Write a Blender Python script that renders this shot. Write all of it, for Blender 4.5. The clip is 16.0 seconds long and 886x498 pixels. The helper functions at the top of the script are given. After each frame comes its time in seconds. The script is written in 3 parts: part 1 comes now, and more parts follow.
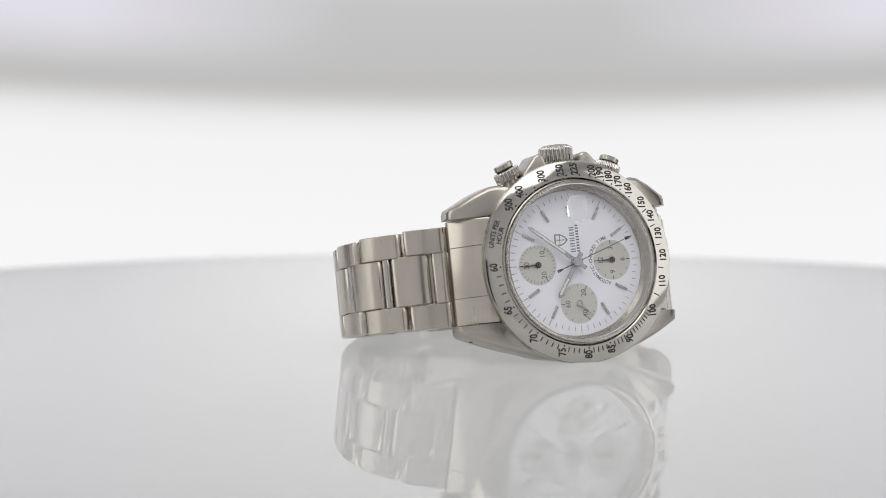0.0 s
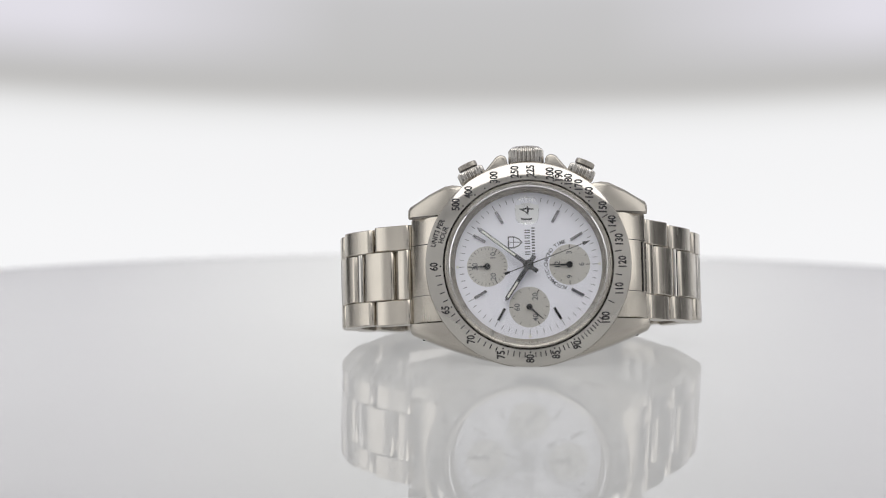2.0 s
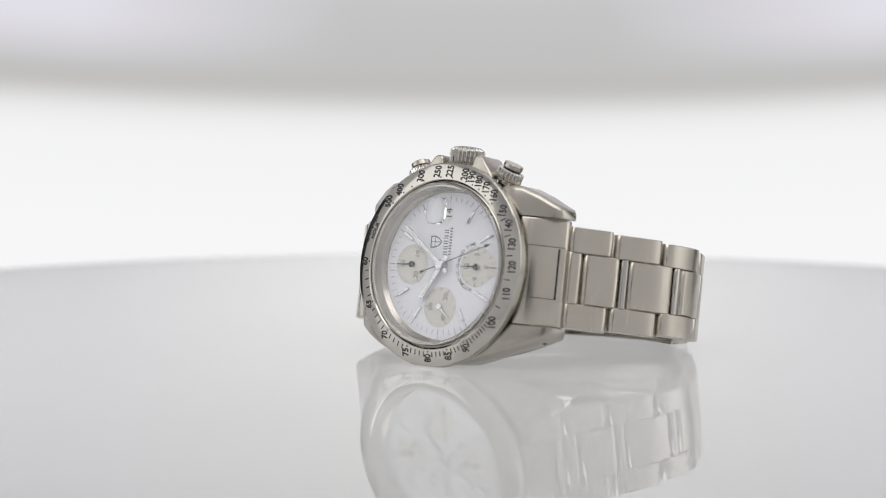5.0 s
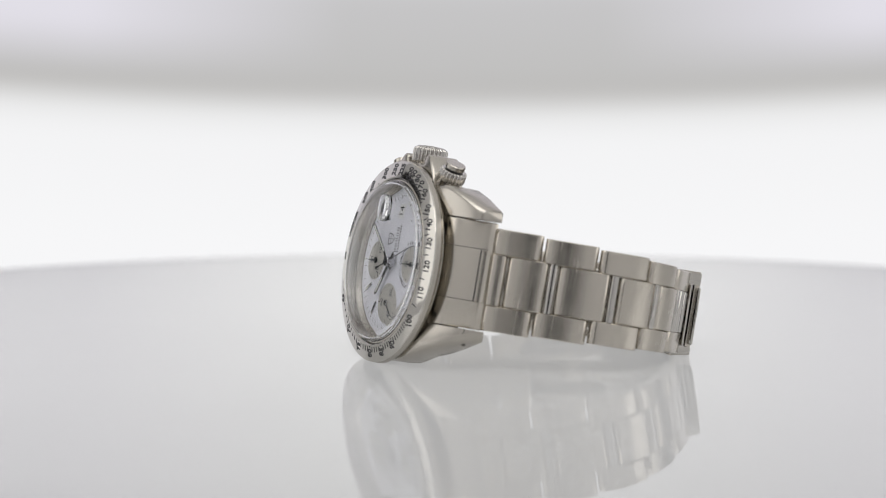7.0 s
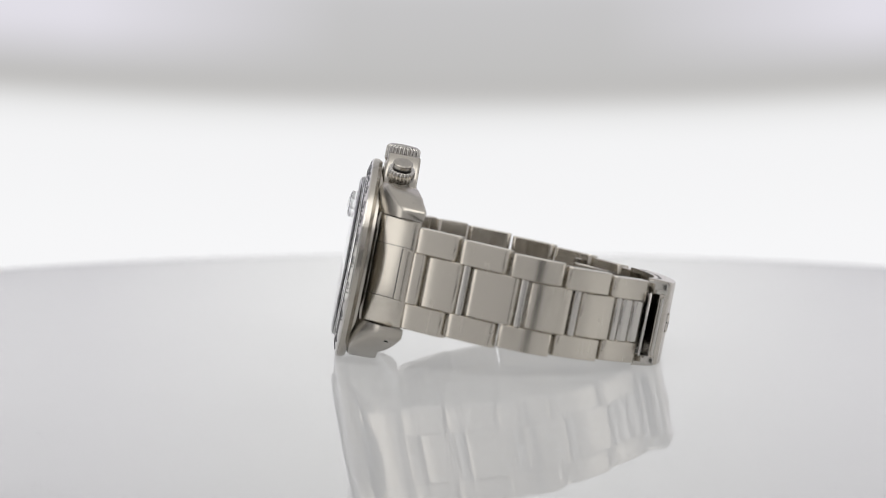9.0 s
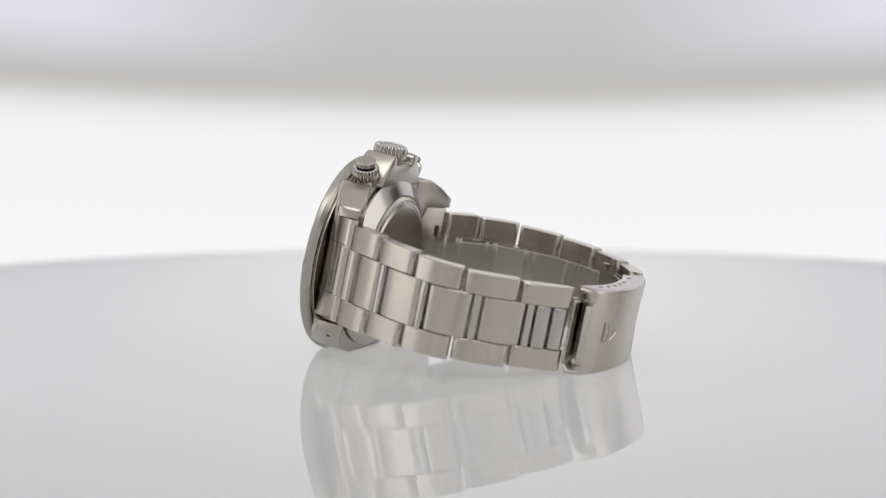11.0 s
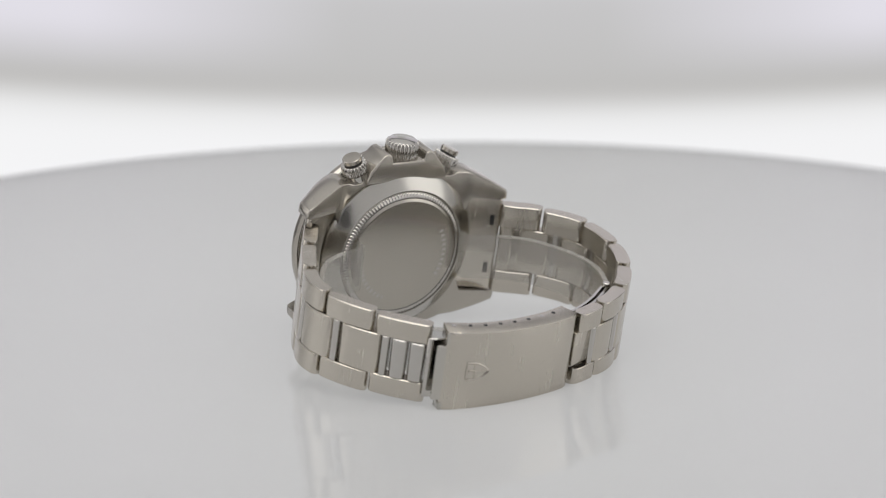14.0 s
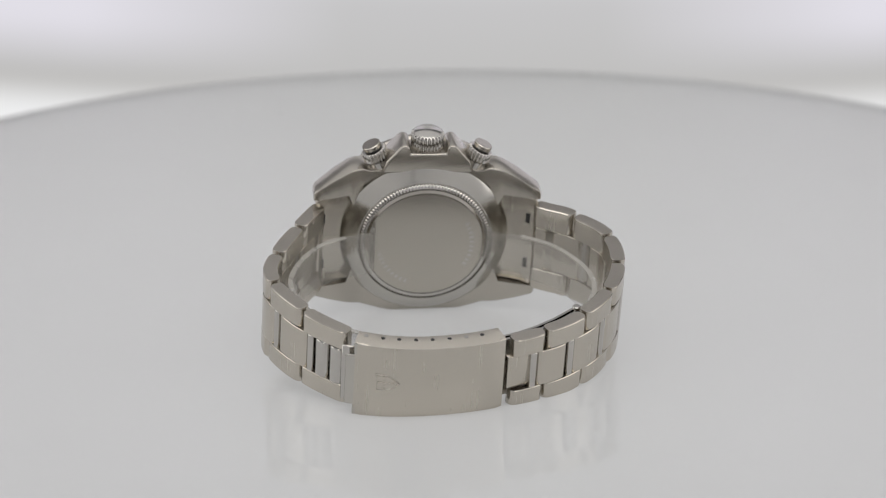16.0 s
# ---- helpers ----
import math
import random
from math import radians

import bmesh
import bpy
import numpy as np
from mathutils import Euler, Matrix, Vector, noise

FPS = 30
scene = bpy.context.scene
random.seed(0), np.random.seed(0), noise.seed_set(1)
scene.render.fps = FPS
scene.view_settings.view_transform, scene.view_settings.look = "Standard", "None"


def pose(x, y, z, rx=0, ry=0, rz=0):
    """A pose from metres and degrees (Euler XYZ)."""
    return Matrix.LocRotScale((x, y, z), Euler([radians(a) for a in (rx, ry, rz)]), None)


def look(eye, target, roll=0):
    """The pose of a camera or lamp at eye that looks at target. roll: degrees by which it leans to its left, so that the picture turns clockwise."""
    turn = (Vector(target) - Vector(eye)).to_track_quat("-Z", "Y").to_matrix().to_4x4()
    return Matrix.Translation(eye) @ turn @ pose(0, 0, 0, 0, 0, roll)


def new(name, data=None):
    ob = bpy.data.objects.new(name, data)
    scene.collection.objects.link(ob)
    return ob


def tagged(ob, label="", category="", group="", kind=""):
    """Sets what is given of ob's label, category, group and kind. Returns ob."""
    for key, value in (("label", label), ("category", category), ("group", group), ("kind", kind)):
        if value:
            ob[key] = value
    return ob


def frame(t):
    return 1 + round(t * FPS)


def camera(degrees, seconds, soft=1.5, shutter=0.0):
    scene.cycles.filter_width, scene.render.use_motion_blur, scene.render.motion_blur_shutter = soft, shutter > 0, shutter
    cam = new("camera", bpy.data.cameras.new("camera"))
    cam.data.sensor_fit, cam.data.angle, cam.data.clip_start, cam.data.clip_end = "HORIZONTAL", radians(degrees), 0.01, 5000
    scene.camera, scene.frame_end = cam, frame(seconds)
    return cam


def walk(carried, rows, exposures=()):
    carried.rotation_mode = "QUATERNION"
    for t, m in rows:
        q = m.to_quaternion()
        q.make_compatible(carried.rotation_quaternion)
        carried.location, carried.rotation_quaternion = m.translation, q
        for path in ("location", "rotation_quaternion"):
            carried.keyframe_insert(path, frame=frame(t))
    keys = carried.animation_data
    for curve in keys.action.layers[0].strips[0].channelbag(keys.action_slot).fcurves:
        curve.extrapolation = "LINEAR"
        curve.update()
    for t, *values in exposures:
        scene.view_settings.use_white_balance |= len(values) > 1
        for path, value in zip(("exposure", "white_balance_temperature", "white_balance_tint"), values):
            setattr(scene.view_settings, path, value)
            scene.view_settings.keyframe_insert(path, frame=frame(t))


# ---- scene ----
MM = 0.001
SPIN = 12.268            # degrees a second, clockwise from above
TILT0, EYE0, PIVOT = 5.558, (-0.00764, -0.5922, 0.0775), (0.0, 0.0047, 0.0221)

# ---- camera on its swinging arm ----
cam = camera(17.091, 16.0, soft=0.6)
cam.data.dof.use_dof = True
cam.data.dof.focus_distance = 0.585
cam.data.dof.aperture_fstop = 15.0
ARM = [(0, 0), (4, 0), (8, 0), (10.5, 0), (10.75, 0.08), (11.0, 0.42), (11.3, 1.19), (12, 3.3), (13, 6.25), (14, 9.13), (15, 12.08), (16, 15.0)]


def arm_turn(degrees):
    return Matrix.Translation(PIVOT) @ pose(0, 0, 0, -degrees, 0, 0) @ Matrix.Translation([-c for c in PIVOT])


CAM0 = pose(*EYE0, 90 - TILT0, 0, 0) @ pose(0, 0, 0, 0, 0, 0.11)
walk(cam, [(t, arm_turn(a) @ CAM0) for t, a in ARM])

# ---- light: an even studio tent, an unseen soft box overhead, added fill in front and at the sides ----
world = bpy.data.worlds.new("studio")
scene.world = world
world.use_nodes = True
world.node_tree.nodes["Background"].inputs[0].default_value = (0.95, 0.96, 1.0, 1)
world.node_tree.nodes["Background"].inputs[1].default_value = 0.25
scene.view_settings.exposure = 0.0


def area(name, eye, target, w, h, watts, color=(1, 1, 1)):
    data = bpy.data.lights.new(name, "AREA")
    data.shape, data.size, data.size_y, data.energy, data.color = "RECTANGLE", w, h, watts, color
    ob = new(name, data)
    ob.matrix_world = look(eye, target)
    return ob


area("overhead_softbox", (0, 0.10, 0.78), (0, 0.05, 0.0), 1.25, 1.0, 1.1, (1.0, 0.99, 0.97))
# unseen fill lamps, added to light the dial from the front and sides
area("front_fill", (0, -0.38, 0.70), (0, 0, 0.01), 0.95, 0.45, 2.7, (1.0, 0.99, 0.98))
area("side_fill", (-0.72, -0.10, 0.30), (0, 0, 0.03), 0.5, 0.6, 0.8, (1.0, 0.99, 0.97))
area("side_fill", (0.72, -0.10, 0.30), (0, 0, 0.03), 0.5, 0.6, 0.8, (1.0, 0.99, 0.97))
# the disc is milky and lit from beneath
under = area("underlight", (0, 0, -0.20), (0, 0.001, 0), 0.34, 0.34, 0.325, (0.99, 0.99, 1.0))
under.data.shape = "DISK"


# ---- materials ----
def material(name):
    m = bpy.data.materials.new(name)
    m.use_nodes = True
    n = m.node_tree
    return m, n, n.nodes["Principled BSDF"]


def node(n, kind, **values):
    k = n.nodes.new(kind)
    for key, v in values.items():
        k.inputs[key.replace("_", " ")].default_value = v
    return k


def scratch(n, scale, stretch, detail=6.0):
    co = n.nodes.new("ShaderNodeTexCoord")
    mp = n.nodes.new("ShaderNodeMapping")
    mp.inputs["Scale"].default_value = stretch
    n.links.new(co.outputs["Object"], mp.inputs[0])
    t = node(n, "ShaderNodeTexNoise", Scale=scale, Detail=detail, Roughness=0.6)
    n.links.new(mp.outputs[0], t.inputs["Vector"])
    return t


def ramp(n, source, a, b, lo=0.3, hi=0.7):
    r = n.nodes.new("ShaderNodeMapRange")
    for i, v in enumerate((lo, hi, a, b)):
        r.inputs[1 + i].default_value = v
    n.links.new(source, r.inputs[0])
    return r.outputs[0]


def steel(name, color, rough, grain=0.0, stretch=(1, 1, 1), spread=0.08):
    m, n, b = material(name)
    b.inputs["Metallic"].default_value = 1.0
    b.inputs["Base Color"].default_value = (*color, 1)
    fine = scratch(n, 3000, stretch)
    broad = scratch(n, 220, (1, 1, 1), 3)
    mix = n.nodes.new("ShaderNodeMath")
    mix.operation = "ADD"
    n.links.new(ramp(n, fine.outputs[0], -spread, spread), mix.inputs[0])
    n.links.new(ramp(n, broad.outputs[0], rough - spread * 0.6, rough + spread * 0.6), mix.inputs[1])
    n.links.new(mix.outputs[0], b.inputs["Roughness"])
    if grain:
        bump = node(n, "ShaderNodeBump", Strength=grain, Distance=0.000004)
        n.links.new(fine.outputs[0], bump.inputs["Height"])
        n.links.new(bump.outputs[0], b.inputs["Normal"])
    return m


STEEL = (0.48, 0.45, 0.402)
brushed = steel("brushed_steel", (0.575, 0.536, 0.474), 0.23, 0.10, (0.015, 1, 1), 0.045)
satin = steel("satin_steel", STEEL, 0.25, 0.0, (1, 1, 1), 0.01)
polished = steel("polished_steel", (0.54, 0.52, 0.49), 0.09, 0.0, (1, 1, 1), 0.04)
bezel_steel = steel("bezel_steel", (0.55, 0.53, 0.49), 0.085, 0.05, (1, 1, 1), 0.04)


def paint(name, color, rough=0.5, metal=0.0, vary=0.04, scale=400):
    m, n, b = material(name)
    t = scratch(n, scale, (1, 1, 1), 5)
    mix = n.nodes.new("ShaderNodeMixRGB")
    mix.inputs[1].default_value = (*[c * (1 - vary) for c in color], 1)
    mix.inputs[2].default_value = (*[min(1, c * (1 + vary)) for c in color], 1)
    n.links.new(t.outputs[0], mix.inputs[0])
    n.links.new(mix.outputs[0], b.inputs["Base Color"])
    n.links.new(ramp(n, t.outputs[0], rough - 0.05, rough + 0.05), b.inputs["Roughness"])
    b.inputs["Metallic"].default_value = metal
    return m


dial_white = paint("dial_white", (0.86, 0.86, 0.92), 0.45, 0, 0.015)
register_silver = paint("register_silver", (0.60, 0.58, 0.54), 0.38, 0.35, 0.03, 900)
ink = paint("black_ink", (0.012, 0.012, 0.014), 0.5)
ink_grey = paint("grey_ink", (0.13, 0.13, 0.14), 0.5)
date_white = paint("date_white", (0.82, 0.82, 0.82), 0.5, 0, 0.01)
lume = paint("lume", (0.78, 0.78, 0.72), 0.6)
dark_gap = paint("dark_gap", (0.02, 0.02, 0.02), 0.6)
tent_cloth = paint("tent_cloth", (0.86, 0.86, 0.86), 0.9, 0, 0.03, 60)
card_black = paint("card_black", (0.02, 0.02, 0.022), 0.8)
dust = paint("dust", (0.10, 0.09, 0.08), 0.8)
soft_polish = steel("soft_polished_steel", (0.54, 0.52, 0.48), 0.18, 0.0, (1, 1, 1), 0.03)
hand_steel = steel("hand_steel", (0.50, 0.50, 0.51), 0.12, 0.0, (1, 1, 1), 0.03)

glass, gn, gb = material("crystal")
gb.inputs["Transmission Weight"].default_value = 1.0
gb.inputs["Roughness"].default_value = 0.0
gb.inputs["IOR"].default_value = 1.5
gb.inputs["Base Color"].default_value = (0.99, 0.995, 1.0, 1)

def sheet(name, low, high):
    m, n, b = material(name)
    b.inputs["Roughness"].default_value = 0.12
    b.inputs["Base Color"].default_value = (0.52, 0.50, 0.46, 1)
    clear = n.nodes.new("ShaderNodeBsdfTransparent")
    clear.inputs[0].default_value = (0.96, 0.96, 0.96, 1)
    haze = scratch(n, 120, (1, 1, 1), 3)
    mix = n.nodes.new("ShaderNodeMixShader")
    n.links.new(ramp(n, haze.outputs[0], low, high), mix.inputs[0])
    n.links.new(clear.outputs[0], mix.inputs[1])
    n.links.new(b.outputs[0], mix.inputs[2])
    n.links.new(mix.outputs[0], n.nodes["Material Output"].inputs[0])
    return m


plastic = sheet("clear_plastic", 0.15, 0.22)
plastic_edge = sheet("clear_plastic_edge", 0.38, 0.5)

acrylic, an, ab = material("white_acrylic")
ab.inputs["IOR"].default_value = 1.66
spots = scratch(an, 25, (1, 1, 1), 4)
am = an.nodes.new("ShaderNodeMixRGB")
am.inputs[1].default_value = (0.40, 0.40, 0.397, 1)
am.inputs[2].default_value = (0.43, 0.43, 0.427, 1)
an.links.new(spots.outputs[0], am.inputs[0])
an.links.new(am.outputs[0], ab.inputs["Base Color"])
ab.inputs["Roughness"].default_value = 0.0
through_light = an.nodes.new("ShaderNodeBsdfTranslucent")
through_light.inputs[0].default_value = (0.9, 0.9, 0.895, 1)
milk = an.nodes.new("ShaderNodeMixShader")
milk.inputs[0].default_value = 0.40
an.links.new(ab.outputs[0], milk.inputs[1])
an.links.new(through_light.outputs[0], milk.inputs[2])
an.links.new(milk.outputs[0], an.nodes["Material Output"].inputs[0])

# the glowing diffuser: bright below, a soft grey seam; the hood's uneven paler light above is painted into the emission
panel_mat, n, b = material("backdrop_glow")
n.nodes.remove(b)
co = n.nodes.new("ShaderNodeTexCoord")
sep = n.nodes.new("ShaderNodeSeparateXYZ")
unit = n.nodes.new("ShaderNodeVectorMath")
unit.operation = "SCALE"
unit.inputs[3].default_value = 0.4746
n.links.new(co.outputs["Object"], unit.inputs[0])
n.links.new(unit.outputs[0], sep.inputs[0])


def math2(op, a, c, d=None):
    k = n.nodes.new("ShaderNodeMath")
    k.operation = op
    for i, v in enumerate((a, c, d)):
        if v is None:
            continue
        if isinstance(v, (int, float)):
            k.inputs[i].default_value = v
        else:
            n.links.new(v, k.inputs[i])
    return k.outputs[0]


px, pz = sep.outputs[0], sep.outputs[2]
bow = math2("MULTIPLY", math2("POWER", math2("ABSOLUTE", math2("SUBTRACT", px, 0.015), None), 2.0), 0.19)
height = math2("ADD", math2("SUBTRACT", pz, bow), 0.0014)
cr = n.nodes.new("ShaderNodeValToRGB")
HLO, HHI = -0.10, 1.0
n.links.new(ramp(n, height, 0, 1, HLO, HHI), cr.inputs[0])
# stops from 0.13 up are unseen glow, set for reflections in disc and steel
GLOW_STOPS = [(-0.10, (0.90, 0.90, 0.91)), (0.0, (0.93, 0.93, 0.94)), (0.044, (0.90, 0.90, 0.91)), (0.054, (0.80, 0.80, 0.80)), (0.0605, (0.50, 0.49, 0.48)), (0.068, (0.53, 0.525, 0.52)), (0.10, (0.57, 0.565, 0.575)), (0.13, (1.05, 1.05, 1.05)), (0.155, (1.3, 1.3, 1.3)), (0.186, (1.1, 1.1, 1.1)), (0.204, (1.0, 1.0, 1.0)), (0.214, (0.92, 0.92, 0.92)), (0.26, (0.86, 0.86, 0.86)), (0.32, (0.80, 0.80, 0.80)), (0.45, (0.60, 0.60, 0.60)), (1.0, (0.55, 0.55, 0.55))]
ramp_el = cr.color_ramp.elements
for i, (h, c) in enumerate(GLOW_STOPS):
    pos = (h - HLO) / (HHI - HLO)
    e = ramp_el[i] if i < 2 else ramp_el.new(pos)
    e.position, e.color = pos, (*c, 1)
# paler lavender light on both sides of the hood, painted into the emission
hood_light = math2("MULTIPLY", ramp(n, math2("ABSOLUTE", math2("ADD", px, -0.012), None), 0, 1, 0.05, 0.15), ramp(n, height, 0, 1, 0.066, 0.085))
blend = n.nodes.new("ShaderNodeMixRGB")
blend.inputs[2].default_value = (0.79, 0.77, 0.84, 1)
n.links.new(math2("MULTIPLY", hood_light, 0.85), blend.inputs[0])
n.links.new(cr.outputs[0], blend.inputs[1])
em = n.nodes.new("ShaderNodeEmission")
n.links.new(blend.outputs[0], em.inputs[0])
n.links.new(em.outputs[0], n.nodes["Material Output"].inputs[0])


# ---- mesh helpers: shapes in millimetres ----
def part(name, bm, mat, parent=None, label="", smooth=40):
    me = bpy.data.meshes.new(name)
    bmesh.ops.scale(bm, vec=(MM, MM, MM), verts=bm.verts)
    bmesh.ops.recalc_face_normals(bm, faces=bm.faces)
    for f in bm.faces:
        f.smooth = True
    lim = radians(smooth)
    for e in bm.edges:
        e.smooth = len(e.link_faces) == 2 and e.calc_face_angle(0) < lim
    bm.to_mesh(me)
    bm.free()
    me.materials.append(mat)
    ob = new(name, me)
    if parent:
        ob.parent = parent
    if label:
        tagged(ob, label)
    return ob


def spin(profile, steps=128, closed=False, knurl=None):
    """A turned solid round z from (radius, height) pairs. knurl: (first, last, count, depth) cuts flutes into those rows."""
    bm = bmesh.new()
    rings = []
    for i, (r, z) in enumerate(profile):
        if r < 1e-6:
            rings.append([bm.verts.new((0, 0, z))])
            continue
        ring = []
        for k in range(steps):
            a = 2 * math.pi * k / steps
            q = r
            if knurl and knurl[0] <= i <= knurl[1]:
                q = r - knurl[3] * (0.5 + 0.5 * math.cos(a * knurl[2]))
            ring.append(bm.verts.new((q * math.cos(a), q * math.sin(a), z)))
        rings.append(ring)
    pairs = list(zip(rings, rings[1:])) + ([(rings[-1], rings[0])] if closed else [])
    for A, B in pairs:
        for k in range(steps):
            j = (k + 1) % steps
            if len(A) == 1 and len(B) > 1:
                bm.faces.new((A[0], B[k], B[j]))
            elif len(B) == 1 and len(A) > 1:
                bm.faces.new((A[k], A[j], B[0]))
            elif len(A) > 1:
                bm.faces.new((A[k], A[j], B[j], B[k]))
    return bm


def prism(outline, z0, z1, bevel=0.0, seg=2):
    bm = bmesh.new()
    lo = [bm.verts.new((x, y, z0)) for x, y in outline]
    hi = [bm.verts.new((x, y, z1)) for x, y in outline]
    bm.faces.new(lo[::-1])
    bm.faces.new(hi)
    for i in range(len(outline)):
        j = (i + 1) % len(outline)
        bm.faces.new((lo[i], lo[j], hi[j], hi[i]))
    bmesh.ops.recalc_face_normals(bm, faces=bm.faces)
    if bevel:
        edges = [e for e in bm.edges if len(e.link_faces) == 2 and e.calc_face_angle(0) > 0.5]
        bmesh.ops.bevel(bm, geom=edges, offset=bevel, segments=seg, affect="EDGES", profile=0.5)
    return bm


def join(*bms):
    out = bmesh.new()
    for b in bms:
        me = bpy.data.meshes.new("tmp")
        b.to_mesh(me)
        b.free()
        out.from_mesh(me)
        bpy.data.meshes.remove(me)
    return out


def moved(bm, m):
    bmesh.ops.transform(bm, matrix=m, verts=bm.verts)
    return bm


def box(w, d, h, bevel=0.0, seg=2):
    return prism([(-w / 2, -d / 2), (w / 2, -d / 2), (w / 2, d / 2), (-w / 2, d / 2)], -h / 2, h / 2, bevel, seg)


def disc(r, z0, z1, steps=48, soft=0.0):
    if soft:
        return spin([(0, z0), (r - soft, z0), (r, z0 + soft), (r, z1 - soft), (r - soft, z1), (0, z1)], steps)
    return spin([(0, z0), (r, z0), (r, z1), (0, z1)], steps)


def text_mesh(words, size, depth=0.02, bold=0.0):
    """Flat raised lettering, centred on the origin, in millimetres."""
    cu = bpy.data.curves.new("lettering", "FONT")
    cu.body, cu.size, cu.align_x, cu.align_y, cu.extrude = words, size, "CENTER", "CENTER", depth
    cu.resolution_u, cu.offset = 3, bold
    ob = bpy.data.objects.new("lettering", cu)
    scene.collection.objects.link(ob)
    me = bpy.data.meshes.new_from_object(ob.evaluated_get(bpy.context.evaluated_depsgraph_get()))
    bm = bmesh.new()
    bm.from_mesh(me)
    bpy.data.objects.remove(ob)
    bpy.data.meshes.remove(me)
    bpy.data.curves.remove(cu)
    return bm


def spline(points, count):
    """Points evenly spread along a smooth curve through the given ones, with arc lengths."""
    p = [Vector(q) for q in points]
    p = [p[0] * 2 - p[1]] + p + [p[-1] * 2 - p[-2]]
    fine = []
    for i in range(1, len(p) - 2):
        for k in range(24):
            t = k / 24
            a, b, c, d = p[i - 1:i + 3]
            fine.append(0.5 * (2 * b + (c - a) * t + (2 * a - 5 * b + 4 * c - d) * t * t + (3 * b - a - 3 * c + d) * t ** 3))
    fine.append(p[-2])
    s = [0.0]
    for a, b in zip(fine, fine[1:]):
        s.append(s[-1] + (b - a).length)

    def at(u):
        u = min(max(u, 0), s[-1])
        for i in range(len(s) - 1):
            if s[i + 1] >= u:
                f = (u - s[i]) / max(s[i + 1] - s[i], 1e-9)
                return fine[i].lerp(fine[i + 1], f)
        return fine[-1]
    return at, s[-1]


# ---- the setting ----
def build_setting():
    bm = spin([(187.5, -1.5), (187.5, -6), (191.0, -6), (191.5, -5.5), (191.5, -0.6), (191.3, -0.2), (190.9, 0), (120, 0), (60, 0), (0, 0)], 192)
    table = part("turntable", bm, acrylic, smooth=5)
    tagged(table, "round glossy white acrylic turntable disc", "turntable")
    for i in range(16):
        a, r = random.uniform(0, 6.28), 60 + 125 * random.random() ** 0.7
        w = random.choice((0.2, 0.25, 0.3, 0.6))
        speck = part("dust_speck", box(w, 0.2, 0.06, 0.02, 1), dust, table)
        speck.matrix_basis = pose(r * math.cos(a) * MM, r * math.sin(a) * MM, 0.00003, 0, 0, random.uniform(0, 180))
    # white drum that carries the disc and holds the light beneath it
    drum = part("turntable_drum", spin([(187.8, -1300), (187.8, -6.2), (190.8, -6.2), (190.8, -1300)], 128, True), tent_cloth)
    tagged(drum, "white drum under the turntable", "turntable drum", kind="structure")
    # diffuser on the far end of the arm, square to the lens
    # reaches far past the view, so its added glow reflects in disc and crystal
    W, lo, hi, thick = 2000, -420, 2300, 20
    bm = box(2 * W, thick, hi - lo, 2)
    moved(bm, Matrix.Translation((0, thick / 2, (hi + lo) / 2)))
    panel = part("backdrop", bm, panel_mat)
    tagged(panel, "glowing white diffuser panel, the hood's seam and light painted in its glow", "backdrop", kind="structure")
    # tent of white cloth all round, with a narrow slit where the camera arm rises
    R0, R1, z0, z1 = 860, 868, -300, 800
    gap = radians(1.0)
    bm = bmesh.new()
    cols = []
    N = 96
    for k in range(N + 1):
        if k <= N // 2:
            a = -math.pi / 2 + gap + (radians(130) - gap) * k / (N // 2)
        else:
            a = math.pi * 1.5 - gap - (radians(130) - gap) * (N - k) / (N // 2 - 1)
        cols.append([bm.verts.new((r * math.cos(a), r * math.sin(a), z)) for r, z in ((R0, z0), (R0, z1), (R1, z1), (R1, z0))])
    for half in (cols[:N // 2 + 1], cols[N // 2 + 1:]):
        for A, B in zip(half, half[1:]):
            for i in range(4):
                j = (i + 1) % 4
                bm.faces.new((A[i], A[j], B[j], B[i]))
        bm.faces.new(half[0])
        bm.faces.new(half[-1][::-1])
    tagged(part("wall_tent", bm, tent_cloth), "white cloth wall of a photo tent", "tent wall", kind="structure")
    tagged(part("ceiling", moved(disc(868, 0, 8, 96), Matrix.Translation((0, 0, 801))), tent_cloth), "white cloth top of the photo tent", "ceiling", kind="structure")
    tagged(part("floor", moved(disc(2900, -10, 0, 96), Matrix.Translation((0, 0, -1301))), tent_cloth), "pale floor under the turntable", "floor", kind="structure")
    ring = spin([(2850, -1300), (2850, 3300), (2900, 3300), (2900, -1300)], 96, True)
    tagged(part("wall_studio", ring, tent_cloth), "pale studio wall far behind the tent", "wall", kind="structure")
    tagged(part("ceiling_studio", moved(disc(2900, 0, 20, 96), Matrix.Translation((0, 0, 3301))), tent_cloth), "pale studio ceiling", "ceiling", kind="structure")
    # unseen black cards, added only to darken reflections in steel and crystal
    def flag(mid, half, low, high):
        bm = bmesh.new()
        cols = []
        for k in range(25):
            a = radians(-90 + mid - half + 2 * half * k / 24)
            cols.append([bm.verts.new((r * math.cos(a), r * math.sin(a), z)) for r, z in ((846, low), (846, high), (852, high), (852, low))])
        for A, B in zip(cols, cols[1:]):
            for i in range(4):
                j = (i + 1) % 4
                bm.faces.new((A[i], A[j], B[j], B[i]))
        bm.faces.new(cols[0])
        bm.faces.new(cols[-1][::-1])
        tagged(part("reflection_card", bm, card_black), "unseen black card added to darken reflections in the steel", "black flag", kind="structure")

    # stands in for the dark camera body mirrored in bezel and hands
    flag(0, 6, -40, 280)
